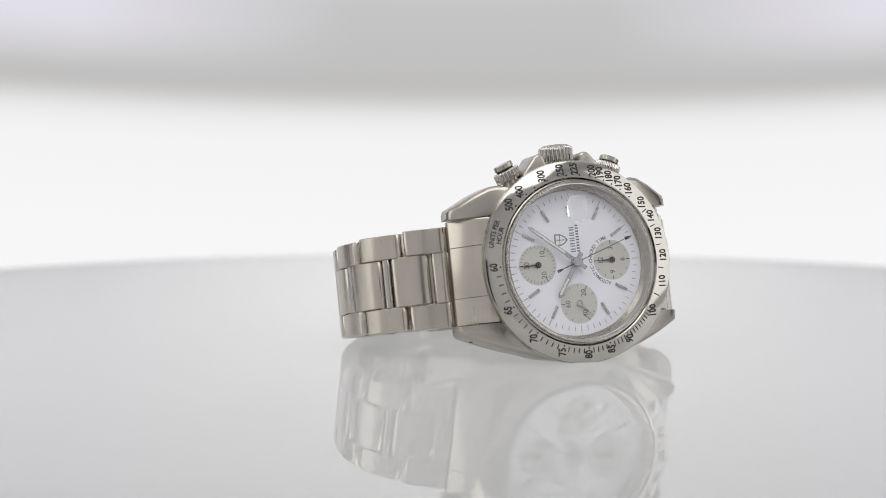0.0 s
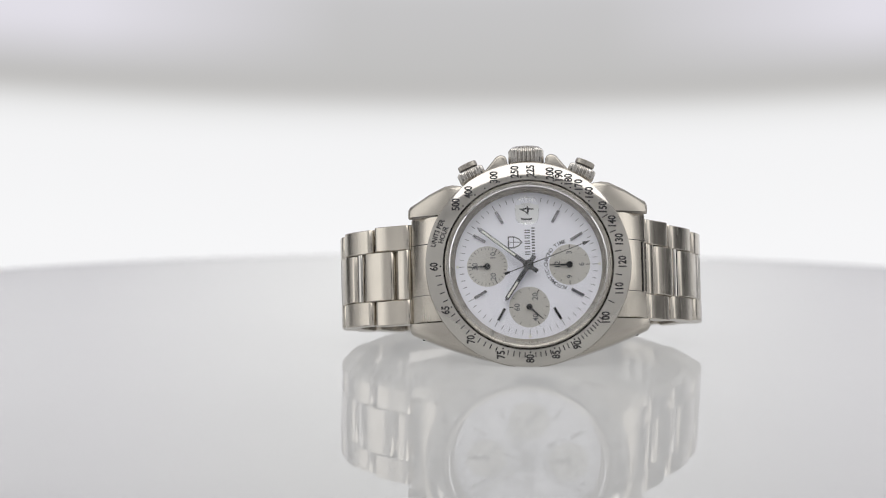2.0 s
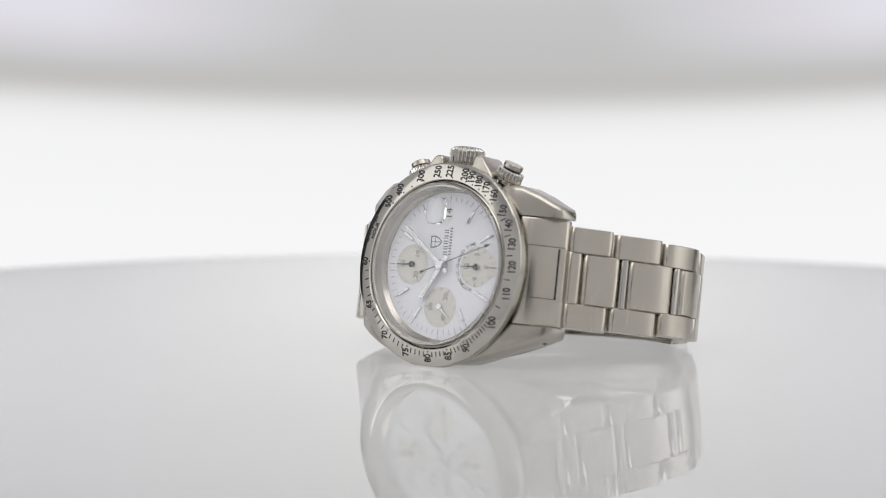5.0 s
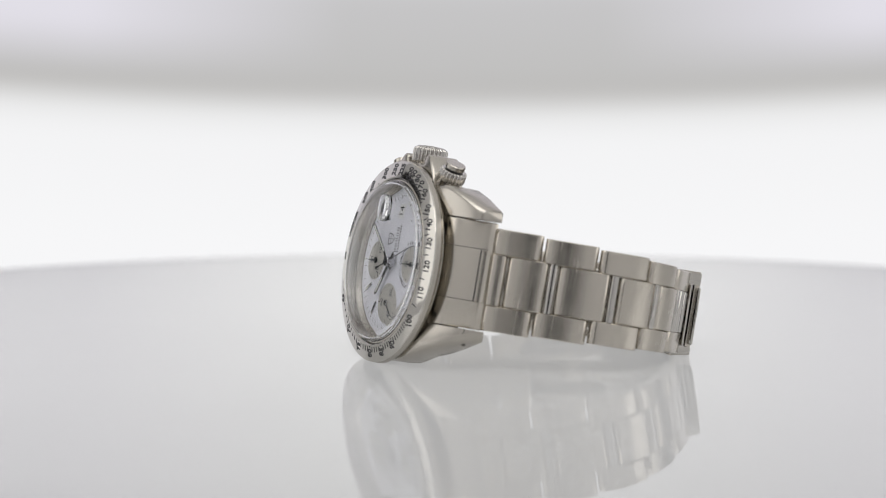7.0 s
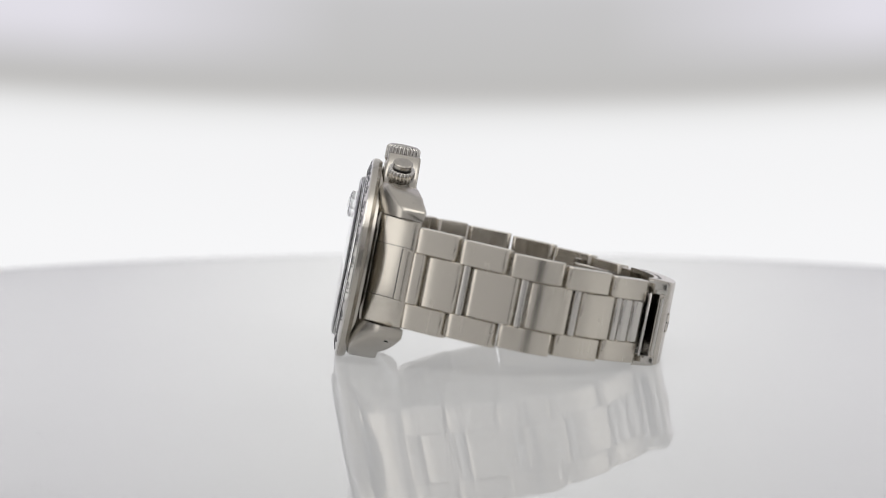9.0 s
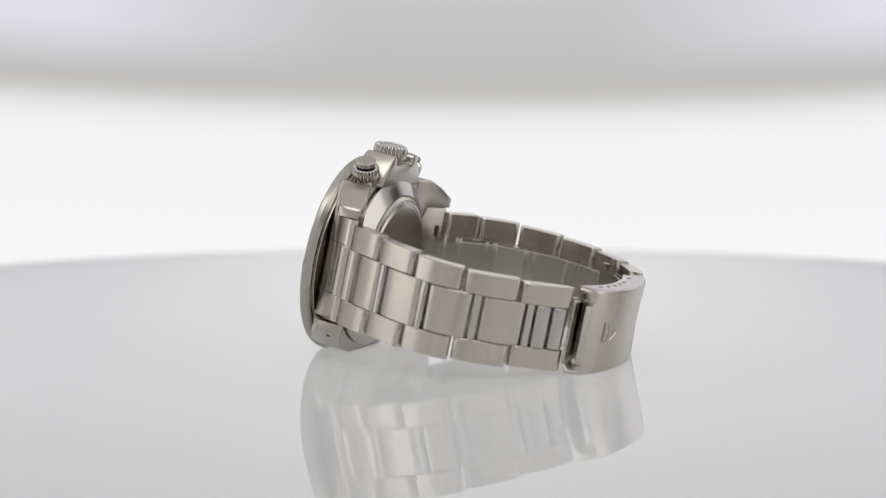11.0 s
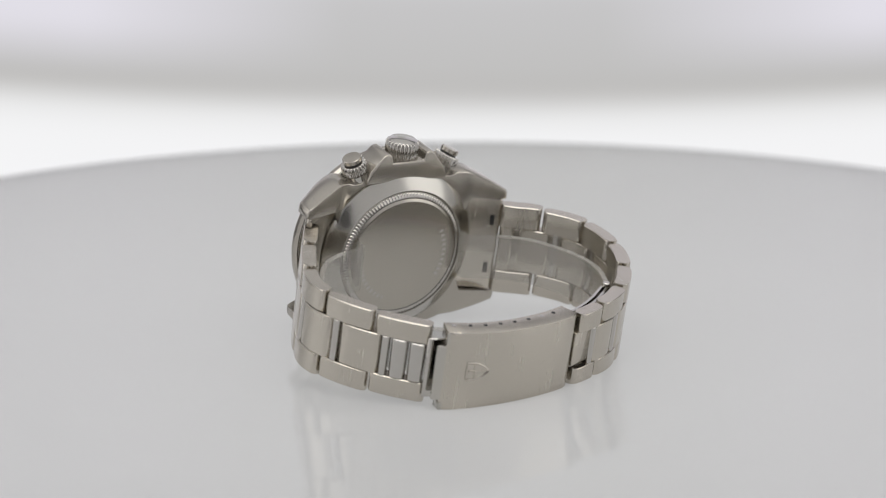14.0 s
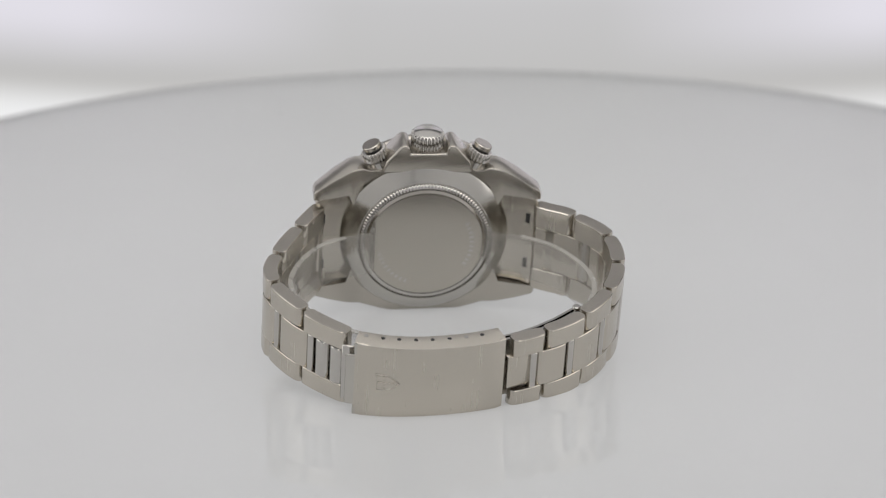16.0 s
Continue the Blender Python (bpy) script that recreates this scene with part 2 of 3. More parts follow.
    # these two stand in for dark surroundings mirrored in links and crystal
    flag(-121, 8, -280, 330)
    flag(121, 8, -280, 330)
    return table, panel


# ---- the watch: x to three o'clock, y to twelve, z out of the dial ----
def polar(r, clock):
    """A dial place: clock is degrees clockwise from twelve."""
    a = radians(clock)
    return r * math.sin(a), r * math.cos(a)


def on_dial(bm, r, clock, z, turn=None):
    x, y = polar(r, clock)
    return moved(bm, Matrix.Translation((x, y, z)) @ Matrix.Rotation(radians(-(clock if turn is None else turn)), 4, "Z"))


def build_head(watch):
    # mid case with lugs: stations across y, outline in x, top and back in z
    bm = bmesh.new()
    rows = []
    ys = [-23.4, -23.0, -21.5, -19, -16, -14.5, -13, -11.5, -10, -8.5, -7, -5, -2, 2, 5, 7, 8.5, 10, 11.5, 13, 14.5, 16, 19, 21.5, 23.0, 23.4]
    for sgn in (1, -1):
        rows = []
        for y in ys:
            a = abs(y)
            out = 18.9 - 0.1085 * max(a - 4, 0) ** 1.383 - (0.4 if a > 23.2 else 0)
            out = max(out, 11.9)
            if sgn > 0:
                out += 0.6 * math.exp(-((a - 17) / 3.5) ** 2) - 2.1 * math.exp(-((a - 10.2) / 2.9) ** 2)
            inn = 10.5 if a > 15.5 else math.sqrt(15.9 ** 2 - a * a)
            top = -2.0 if a < 12 else -2.0 - 5.0 * ((a - 12) / 11.4) ** 1.5
            bot = -8.0 - 3.6 * (max(a - 13.5, 0) / 9.9) ** 0.6
            if a > 23.2:
                top, bot = top - 0.4, bot + 0.3
            rows.append([bm.verts.new((sgn * x, y, z)) for x, z in ((inn, top), (out - 0.9, top), (out - 0.2, top - 0.3), (out, top - 0.9), (out, bot + 0.4), (out - 0.12, bot + 0.1), (out - 0.4, bot), (inn, bot))])
        for A, B in zip(rows, rows[1:]):
            for i in range(8):
                j = (i + 1) % 8
                bm.faces.new((A[i], A[j], B[j], B[i]))
        bm.faces.new(rows[0])
        bm.faces.new(rows[-1][::-1])
    core = spin([(0, -7.9), (15.6, -7.9), (16.0, -7.4), (16.0, -3.2), (18.6, -2.6), (18.6, -2.05), (15.7, -2.05), (15.7, -2.7), (0, -2.7)], 96)
    body = part("case", join(bm, core), satin, watch, "brushed steel watch case with four lugs", 48)
    # crown guard
    half = [(15.5, 9.4), (18.2, 8.6), (20.2, 6.9), (21.4, 5.95), (21.85, 5.3), (21.85, 4.4), (21.3, 3.8), (19.9, 3.62)]
    g = [(x, -y) for x, y in half] + half[::-1]
    gm = prism(g, -9.2, -2.5, 0.45, 3)
    for v in gm.verts:
        v.co.z -= 0.08 * max(v.co.x - 18.2, 0) * (1 if v.co.z > -5 else -0.15)
    part("crown_guard", gm, satin, watch, "", 30)
    # lug holes
    for x in (13.6, -13.6):
        for y in (20.6, -20.6):
            h = moved(disc(0.45, -0.3, 0.03, 16), Matrix.Translation((x, y, -8.8)) @ Matrix.Rotation(radians(90 if x > 0 else -90), 4, "Y"))
            part("lug_hole", h, dark_gap, body)
    # bezel
    prof = [(16.3, -1.9), (16.3, 0.55), (16.55, 0.68), (16.9, 0.62), (19.5, 0.02), (19.78, -0.12), (19.85, -0.35), (19.75, -1.2), (19.2, -2.0)]
    bez = part("bezel", spin(prof, 160, True), bezel_steel, watch, "steel bezel engraved with a black speed scale", 25)
    part("bezel_edge", spin([(19.7, -0.3), (19.92, -0.4), (19.95, -1.3), (19.5, -2.0), (19.3, -1.2)], 160, True), satin, bez, "brushed outer edge of the bezel", 25)
    slope = Matrix.Rotation(-math.atan(0.60 / 2.60), 4, "X")

    def on_bezel(b, clock, r, turn=0):
        x, y = polar(r, clock)
        z = 0.62 - (r - 16.9) * (0.60 / 2.60) + 0.02
        return moved(b, Matrix.Translation((x, y, z)) @ Matrix.Rotation(radians(-clock), 4, "Z") @ slope @ Matrix.Rotation(radians(turn), 4, "Z"))

    for v in (60, 65, 70, 75, 80, 85, 90, 100, 110, 120, 130, 140, 150, 160, 170, 180, 190, 200, 225, 250, 300, 400, 500):
        clock = 21600 / v % 360
        t = text_mesh(str(v), 2.15, 0.02, 0.06)
        moved(t, Matrix.Diagonal((0.76, 1.0, 1, 1)))
        lean = 3.2 if 155 < v < 260 else 2.0 if v > 260 else 0.0
        part("numeral", on_bezel(t, clock - lean, 18.2, clock - lean), ink, bez)
        if v >= 150 or v in (60, 65, 70, 75, 80, 85, 90):
            part("scale_dot", on_bezel(disc(0.17, -0.02, 0.012, 12), clock, 16.98), ink, bez)
    part("scale_dot", on_bezel(disc(0.17, -0.02, 0.012, 12), 21600 / 350, 16.98), ink, bez)
    for words, r, size, mid in (("UNITS PER", 18.7, 1.4, 20.5), ("HOUR", 17.4, 1.4, 20.5)):
        w = text_mesh(words, size, 0.02, 0.03)
        moved(w, Matrix.Diagonal((0.85, 1, 1, 1)))
        for v in w.verts:
            a, q = v.co.x / r, r + v.co.y
            v.co.x, v.co.y = q * math.sin(a), q * math.cos(a) - r
        part("lettering", on_bezel(w, mid, r), ink, bez)
    for v in list(range(61, 65)) + list(range(66, 70)) + list(range(71, 75)) + list(range(76, 80)) + list(range(81, 85)) + list(range(86, 90)) + list(range(91, 100)) + [105, 115, 125, 135, 145]:
        clock = 21600 / v % 360
        long = 1.3 if v in (105, 115, 125, 135, 145) else 1.0
        part("scale_tick", on_bezel(box(0.19, long, 0.04), clock, 17.5), ink, bez)
    # inner ring, dial
    part("rehaut", spin([(15.9, 0.6), (15.3, 0.6), (14.9, -1.2), (14.2, -1.95), (14.3, -2.25), (16.2, -2.25), (16.2, 0.4)], 128, True), satin, watch, "", 25)
    build_dial(watch)
    # crystal with its date lens
    dome = [(15.2, 0.5), (15.95, 0.5), (15.95, 1.1), (15.75, 1.4), (15.3, 1.57)]
    dome += [(15.3 * math.cos(k * math.pi / 16), 1.57 + 0.45 * math.sin(k * math.pi / 16)) for k in range(1, 8)] + [(0, 2.02), (0, 1.05), (14.7, 0.9), (15.05, 0.85), (15.2, 0.7), (15.2, 0.5)]
    shell = spin(dome, 128)
    bmesh.ops.remove_doubles(shell, verts=shell.verts, dist=0.0001)
    cry = part("crystal", shell, glass, watch, "domed clear watch crystal", 30)
    cry.visible_shadow = False
    rim = [(1.0, -0.1), (1.0, 0.45), (0.985, 0.57), (0.95, 0.63)]
    bm = spin([(0, -0.1)] + rim + [(0.95 * q, 0.63 + 0.5 * (1 - q * q)) for q in (0.88, 0.75, 0.6, 0.45, 0.3, 0.15)] + [(0, 1.13)], 64)
    for v in bm.verts:
        a = math.atan2(v.co.y, v.co.x)
        k = (abs(math.cos(a)) ** 3.2 + abs(math.sin(a)) ** 3.2) ** (-1 / 3.2)
        v.co.x, v.co.y = v.co.x * k * 2.6, v.co.y * k * 2.3
    lens = part("date_lens", moved(bm, Matrix.Translation((10.2, 0, 2.09))), glass, cry, "raised magnifying lens over the date")
    lens.visible_shadow = False
    # case back
    prof = [(0, -8.1), (17.0, -8.1), (17.0, -8.4), (16.5, -8.8), (14.0, -10.3), (13.6, -10.5), (13.6, -10.35), (12.5, -10.35), (12.5, -11.0), (12.0, -11.35), (11.6, -11.42), (0, -11.45)]
    back = part("case_back", spin(prof, 160), satin, watch, "screwed steel case back with a fluted ring", 25)
    part("fluted_ring", spin([(12.55, -10.3), (13.85, -10.3), (13.75, -10.65), (13.2, -11.0), (12.55, -11.05)], 960, True, (1, 3, 120, 0.28)), polished, back, "", 60)
    part("back_bevel", spin([(13.9, -10.0), (13.9, -10.62), (14.15, -10.62), (16.9, -9.0), (17.35, -8.6), (17.35, -8.2), (16.5, -8.2)], 160, True), soft_polish, back, "polished sloping ring of the case back", 25)
    for start, count in ((195, 9), (330, 10)):
        for k in range(count):
            part("engraved_mark", on_dial(box(0.5, 0.9, 0.02), 9.7, start + k * 6.5, -11.44), polished, back)
    # crown and pushers
    def out(clock, x, y, z):
        return Matrix.Translation((x, y, z)) @ Matrix.Rotation(radians(90 - clock), 4, "Z") @ Matrix.Rotation(radians(90), 4, "Y")

    crown = part("crown", moved(spin([(0, -1), (2.9, -1), (2.9, 0.3), (3.3, 0.6), (3.45, 0.9), (3.45, 3.2), (3.2, 3.6), (2.9, 3.7), (2.7, 3.95), (0, 4.15)], 288, False, (3, 6, 26, 0.42)), out(90, 19.6, 0, -5.6)), polished, watch, "fluted screw-down steel crown", 50)
    for sgn in (1, -1):
        m = out(90 - sgn * 24, 15.9, sgn * 9.6, -5.7)
        prof = [(0, -0.5), (2.1, -0.5), (2.1, 1.2), (1.8, 1.3), (1.8, 1.5), (2.5, 1.55), (2.7, 1.8), (2.7, 3.5), (2.5, 3.75), (2.25, 3.8), (1.6, 3.8)]
        p = part("pusher", moved(spin(prof, 264, False, (5, 8, 22, 0.36)), m), polished, watch, "fluted screw-down steel pusher", 50)
        part("pusher_cap", moved(spin([(0, 4.1), (1.85, 4.1), (1.95, 4.2), (1.95, 4.95), (1.8, 5.1), (0, 5.15)], 48), m), satin, p, "", 40)
        # shade in the slit under the cap, made as a dark ring
        part("cap_gap", moved(spin([(0, 3.5), (1.75, 3.6), (1.75, 4.15), (0, 4.15)], 48), m), dark_gap, p, "dark slit under the cap", 40)


def baton(w, l, h):
    return prism([(-w / 2, -l / 2), (w / 2, -l / 2), (w / 2, l / 2), (-w / 2, l / 2)], 0, h, 0.06, 1)


def build_dial(watch):
    Z = -2.25
    bm = spin([(0, Z - 0.4), (14.4, Z - 0.4), (14.4, Z), (0, Z)], 128)
    dial = part("dial", bm, dial_white, watch, "white dial with three silver registers")
    for m in range(60):
        five = m % 5 == 0
        part("minute_tick", on_dial(box(0.10, 1.1 if five else 0.8, 0.02), 13.0, m * 6, Z + 0.012), ink_grey, dial)
    for k in (1, 2, 4, 5, 7, 8, 10, 11):
        part("hour_marker", on_dial(baton(0.55, 2.7, 0.28), 10.9, k * 30, Z), hand_steel, dial, "polished steel baton hour marker")
    for k in (12, 6, 9):
        part("hour_pip", on_dial(disc(0.28, 0, 0.1, 16), 13.75, k * 30, Z), lume, dial)
    # registers
    regs = ((0, 8.0, 30, (("10", 120), ("20", 240), ("30", 0)), 358), (0, -8.0, 12, (("3", 90), ("6", 180), ("9", 270), ("12", 0)), 0), (-8.1, 0, 60, (("20", 120), ("40", 240), ("60", 0)), 222))
    for x, y, count, figs, point in regs:
        r = spin([(0, Z + 0.01), (3.95, Z + 0.01), (3.95, Z + 0.03), (3.8, Z + 0.03), (0, Z + 0.03)], 64)
        reg = part("register", moved(r, Matrix.Translation((x, y, 0))), register_silver, dial, "silver chronograph register")
        n_t = {30: 30, 12: 12, 60: 12}[count]
        for k in range(n_t):
            a = 360 * k / n_t
            big = k % (10 if count == 30 else 3 if count == 12 else 4) == 0
            b = on_dial(box(0.16 if big else 0.08, 0.75 if big else 0.5, 0.02), 3.5, a, Z + 0.045)
            part("register_tick", moved(b, Matrix.Translation((x, y, 0))), ink, reg)
        for s, a in figs:
            fx, fy = polar(2.35, a)
            t = text_mesh(s, 1.5, 0.01, 0.02)
            part("figure", moved(t, Matrix.Translation((x + fx, y + fy, Z + 0.045))), ink_grey, reg)
        hb = join(disc(0.62, 0, 0.35, 24, 0.08), moved(prism([(-0.2, 0), (0.2, 0), (0.05, 3.6), (-0.05, 3.6)], 0.1, 0.22), Matrix.Rotation(radians(-point), 4, "Z")))
        part("register_hand", moved(hb, Matrix.Translation((x, y, Z + 0.15))), ink if count != 60 else hand_steel, reg, "thin dark register hand")
    # date aperture and figures
    win = part("date_window", moved(box(2.9, 2.2, 0.03, 0), Matrix.Translation((10.2, 0, Z + 0.02))), date_white, dial)
    part("date_figures", moved(text_mesh("14", 2.2, 0.01), Matrix.Translation((10.2, 0, Z + 0.05))), ink, win)
    # printed mark: shield outline, and bars for the two lines of lettering
    def shield(s):
        pts = [(-0.95, 1.05), (0.95, 1.05), (0.95, 0.1), (0.6, -0.7), (0, -1.25), (-0.6, -0.7), (-0.95, 0.1)]
        return [(s * a, s * c) for a, c in pts]
    o, i = shield(1.25), shield(1.0)
    bm = bmesh.new()
    A = [bm.verts.new((*p, 0)) for p in o]
    B = [bm.verts.new((*p, 0)) for p in i]
    for k in range(len(o)):
        j = (k + 1) % len(o)
        bm.faces.new((A[k], A[j], B[j], B[k]))
    bm = join(bm, moved(box(0.14, 2.1, 0.01), Matrix.Translation((0, -0.05, 0))), moved(box(2.1, 0.14, 0.01), Matrix.Translation((0, 0.2, 0))))
    part("emblem", moved(bm, Matrix.Translation((4.6, 2.6, Z + 0.02))), ink_grey, dial, "small grey printed shield emblem")
    for k in range(5):
        for d in (-0.24, 0.2):
            part("print_bar", moved(box(0.2, 1.05, 0.02), Matrix.Translation((2.45 + k * 1.06 + d, 0.1, Z + 0.02))), ink_grey, dial)
    for k in range(10):
        part("print_bar", moved(box(0.28, 0.62, 0.02), Matrix.Translation((2.25 + k * 0.56, -1.05, Z + 0.02))), ink_grey, dial)
    # curved line of lettering round the six o'clock register
    line = "AUTOMATIC-CHRONO TIME"
    for k, ch in enumerate(line):
        if ch == " ":
            continue
        a = -78 + 156 * k / (len(line) - 1)
        x, y = polar(4.55, a)
        t = moved(text_mesh(ch, 1.0, 0.01, 0.015), Matrix.Translation((x, y - 8.0, Z + 0.02)) @ Matrix.Rotation(radians(-a), 4, "Z"))
        part("lettering", t, ink_grey, dial)
    # hands
    def hand(length, tail, w, z, clock, name, insert):
        b = prism([(-w * 0.55, -tail), (w * 0.55, -tail), (w / 2, length * 0.93), (0, length), (-w / 2, length * 0.93)], z, z + 0.22, 0.05, 1)
        h = part(name, moved(b, Matrix.Rotation(radians(-clock), 4, "Z")), hand_steel, watch, "polished steel baton hand")
        if insert:
            c = box(w * 0.45, insert, 0.05)
            part("lume_strip", moved(c, Matrix.Rotation(radians(-clock), 4, "Z") @ Matrix.Translation((0, length * 0.9 - insert / 2, z + 0.225))), lume, h)
    hand(8.3, 2.2, 0.85, Z + 0.75, 304.0, "hour_hand", 3.6)
    hand(12.4, 2.2, 0.75, Z + 1.15, 37.5, "minute_hand", 8.0)
    b = join(prism([(-0.09, -4.6), (0.09, -4.6), (0.06, 12.6), (-0.06, 12.6)], Z + 1.6, Z + 1.68), prism([(-0.38, 11.3), (0.38, 11.3), (0, 12.9)], Z + 1.6, Z + 1.7), prism([(-0.3, -4.9), (0.3, -4.9), (0.2, -3.9), (-0.2, -3.9)], Z + 1.6, Z + 1.7))
    part("chronograph_hand", moved(b, Matrix.Rotation(radians(-160), 4, "Z")), ink, watch, "thin dark sweep hand with arrow tip")
    part("hand_hub", moved(disc(1.0, Z, Z + 1.9, 32, 0.15), Matrix.Identity(4)), hand_steel, watch)


# bracelet path in (y, z), outer face, from the six o'clock lugs round to the clasp
SIDE = {-1: [(22.8, -9.4), (25.0, -13.3), (29.5, -21.0), (33.4, -29.2), (34.7, -35.0), (33.2, -41.0), (27.6, -49.6), (18.7, -57.8), (14.0, -59.9)],
        1: [(22.8, -9.4), (25.7, -11.3), (30.5, -14.0), (36.6, -20.9), (38.1, -29.4), (36.3, -38.6), (30.6, -48.2), (22.4, -55.2), (10.2, -60.6)]}
JOINTS = {-1: ([0.9, 10.6, 21.4, 32.8, 44.0, 55.6], [4.3, 14.0, 26.0, 37.0, 47.6]),
          1: ([0.6, 9.8, 20.1, 30.6, 41.2, 51.6, 62.0, 69.6], [4.4, 14.4, 25.0, 35.7, 46.3, 56.6, 65.6])}


def width_at(u, total):
    return 20.0 - 4.8 * min(max(u / total, 0), 1)


def link(path, u0, u1, x0, x1, sgn, thick, edge, bulge=0.12, inset=0.0):
    """A rounded bracelet link that follows the path from u0 to u1 and spans x0 to x1."""
    pts, span = [], u1 - u0
    x0, x1 = x0 - 0.4, x1 - 0.4
    rim = min(1.3, span * 0.3)
    stations = [(0, 0.85), (rim * 0.14, 0.46), (rim * 0.38, 0.19), (rim * 0.68, 0.05), (rim, 0)]
    stations += [(rim + (span - 2 * rim) * k / 4, 0) for k in (1, 2, 3)] + [(span - a, b) for a, b in reversed(stations)]
    for a, drop in stations:
        u = u0 + a
        p = path(u)
        d = path(u + 0.4) - path(u - 0.4)
        d.normalize()
        nrm = Vector((-d.y, d.x))
        if nrm.dot(p - Vector((0, -34))) < 0:
            nrm = -nrm
        f = abs(2 * a / span - 1)
        pts.append((p + nrm * (bulge * (1 - f * f) - drop * edge - inset), p - nrm * (thick - drop * edge)))
    bm = bmesh.new()
    rows = []
    for o, i in pts:
        e = 0.16
        mid = o.lerp(i, 0.06)
        midl = o.lerp(i, 0.94)
        rows.append([bm.verts.new((x, q.x, q.y)) for x, q in ((x0 + e, o), (x1 - e, o), (x1, mid), (x1, midl), (x1 - e, i), (x0 + e, i), (x0, midl), (x0, mid))])
    for A, B in zip(rows, rows[1:]):
        for k in range(8):
            j = (k + 1) % 8
            bm.faces.new((A[k], A[j], B[j], B[k]))
    bm.faces.new(rows[0])
    bm.faces.new(rows[-1][::-1])
    return bm


def build_bracelet(watch):
    for sgn in (-1, 1):
        path, total = spline([(sgn * y, z) for y, z in SIDE[sgn]], 0)
        # solid end piece between the lugs
        end = [(16.4, -3.2), (19.0, -4.6), (21.3, -7.2), (22.9, -9.6), (22.95, -11.0), (22.2, -11.2), (20.4, -9.7), (17.6, -8.4), (15.4, -8.0)]
        p = prism([(sgn * y, z) for y, z in end], -10.3, 10.3, 0.3, 2)
        e = part("end_link", moved(p, Matrix(((0, 0, 1, 0), (1, 0, 0, 0), (0, 1, 0, 0), (0, 0, 0, 1)))), brushed, watch, "brushed steel end link fitted to the case", 30)
        for x in (5.0, -5.0):
            q = prism([(sgn * y, z) for y, z in [(16.6, -3.25), (19.05, -4.52), (21.38, -7.15), (22.98, -9.6), (22.5, -9.6), (20.5, -6.9), (18.5, -5.1), (16.6, -4.0)]], x - 0.05, x + 0.05)
            part("link_joint", moved(q, Matrix(((0, 0, 1, 0), (1, 0, 0, 0), (0, 1, 0, 0), (0, 0, 0, 1)))), dark_gap, e)
        if sgn < 0:
            stub = prism([(-22.4, -8.5), (-23.12, -9.5), (-22.9, -10.6), (-21.9, -9.4)], -4.9, 4.9, 0.1, 1)
            axes = Matrix(((0, 0, 1, -0.2), (1, 0, 0, 0), (0, 1, 0, 0), (0, 0, 0, 1)))
            part("middle_link", moved(stub, axes), brushed, watch, "", 30)
            # dark strip for the joint before the stub and the shadow in it
            seam = prism([(-22.31, -8.38), (-22.41, -8.54), (-22.1, -8.9), (-21.95, -8.7)], -4.9, 4.9)
            part("link_joint", moved(seam, axes), dark_gap, e)
        for x in (5.4, -5.4):
            slot = moved(box(2.2, 0.9, 0.5), Matrix.Translation((x, sgn * 21.3, -10.3)) @ Matrix.Rotation(sgn * radians(-40), 4, "X"))
            part("spring_bar_slot", slot, dark_gap, e)
        outer, middle = JOINTS[sgn]
        for a, c in zip(outer, outer[1:]):
            w = width_at((a + c) / 2, total) / 2
            for s in (1, -1):
                x = sorted((s * w, s * (w * 0.5 + 0.02)))
                part("outer_link", link(path, a + 0.25, c - 0.25, x[0], x[1], sgn, 2.9, 1.0, 0.14), brushed, watch, "", 36)
        for k, (a, c) in enumerate(zip(middle, middle[1:])):
            w = width_at((a + c) / 2, total) / 4 - 0.02
            strip = 1.7
            part("middle_link", link(path, a + 0.15, c - strip - 0.1, -w, w, sgn, 2.7, 1.0, 0.14), brushed, watch, "", 36)
            part("middle_bar", link(path, c - strip + 0.05, c - 0.1, -w, w, sgn, 2.5, 0.5, 0.1), polished, watch, "", 36)
        # hidden backing plates, added to stop light coming through the middle joints
        for c in middle[:-1]:
            w = width_at(c, total) / 4 - 0.1
            part("slit_backing", link(path, c - 2.5, c + 0.8, -w, w, sgn, 2.45, 0.2, 0.0, 1.1), satin, watch, "", 36)
        if sgn < 0:
            for a, c in ((47.9, 51.2), (51.5, 54.8)):
                w = width_at(a, total) / 4 - 0.02
                part("middle_bar", link(path, a, c, -w, w, sgn, 2.6, 0.8, 0.25), polished, watch, "", 36)
        w = width_at(3, total) / 4 - 0.02
        part("middle_link", link(path, 1.1, 4.1, -w, w, sgn, 2.7, 0.8, 0.1), brushed, watch, "", 36)
    build_clasp(watch)


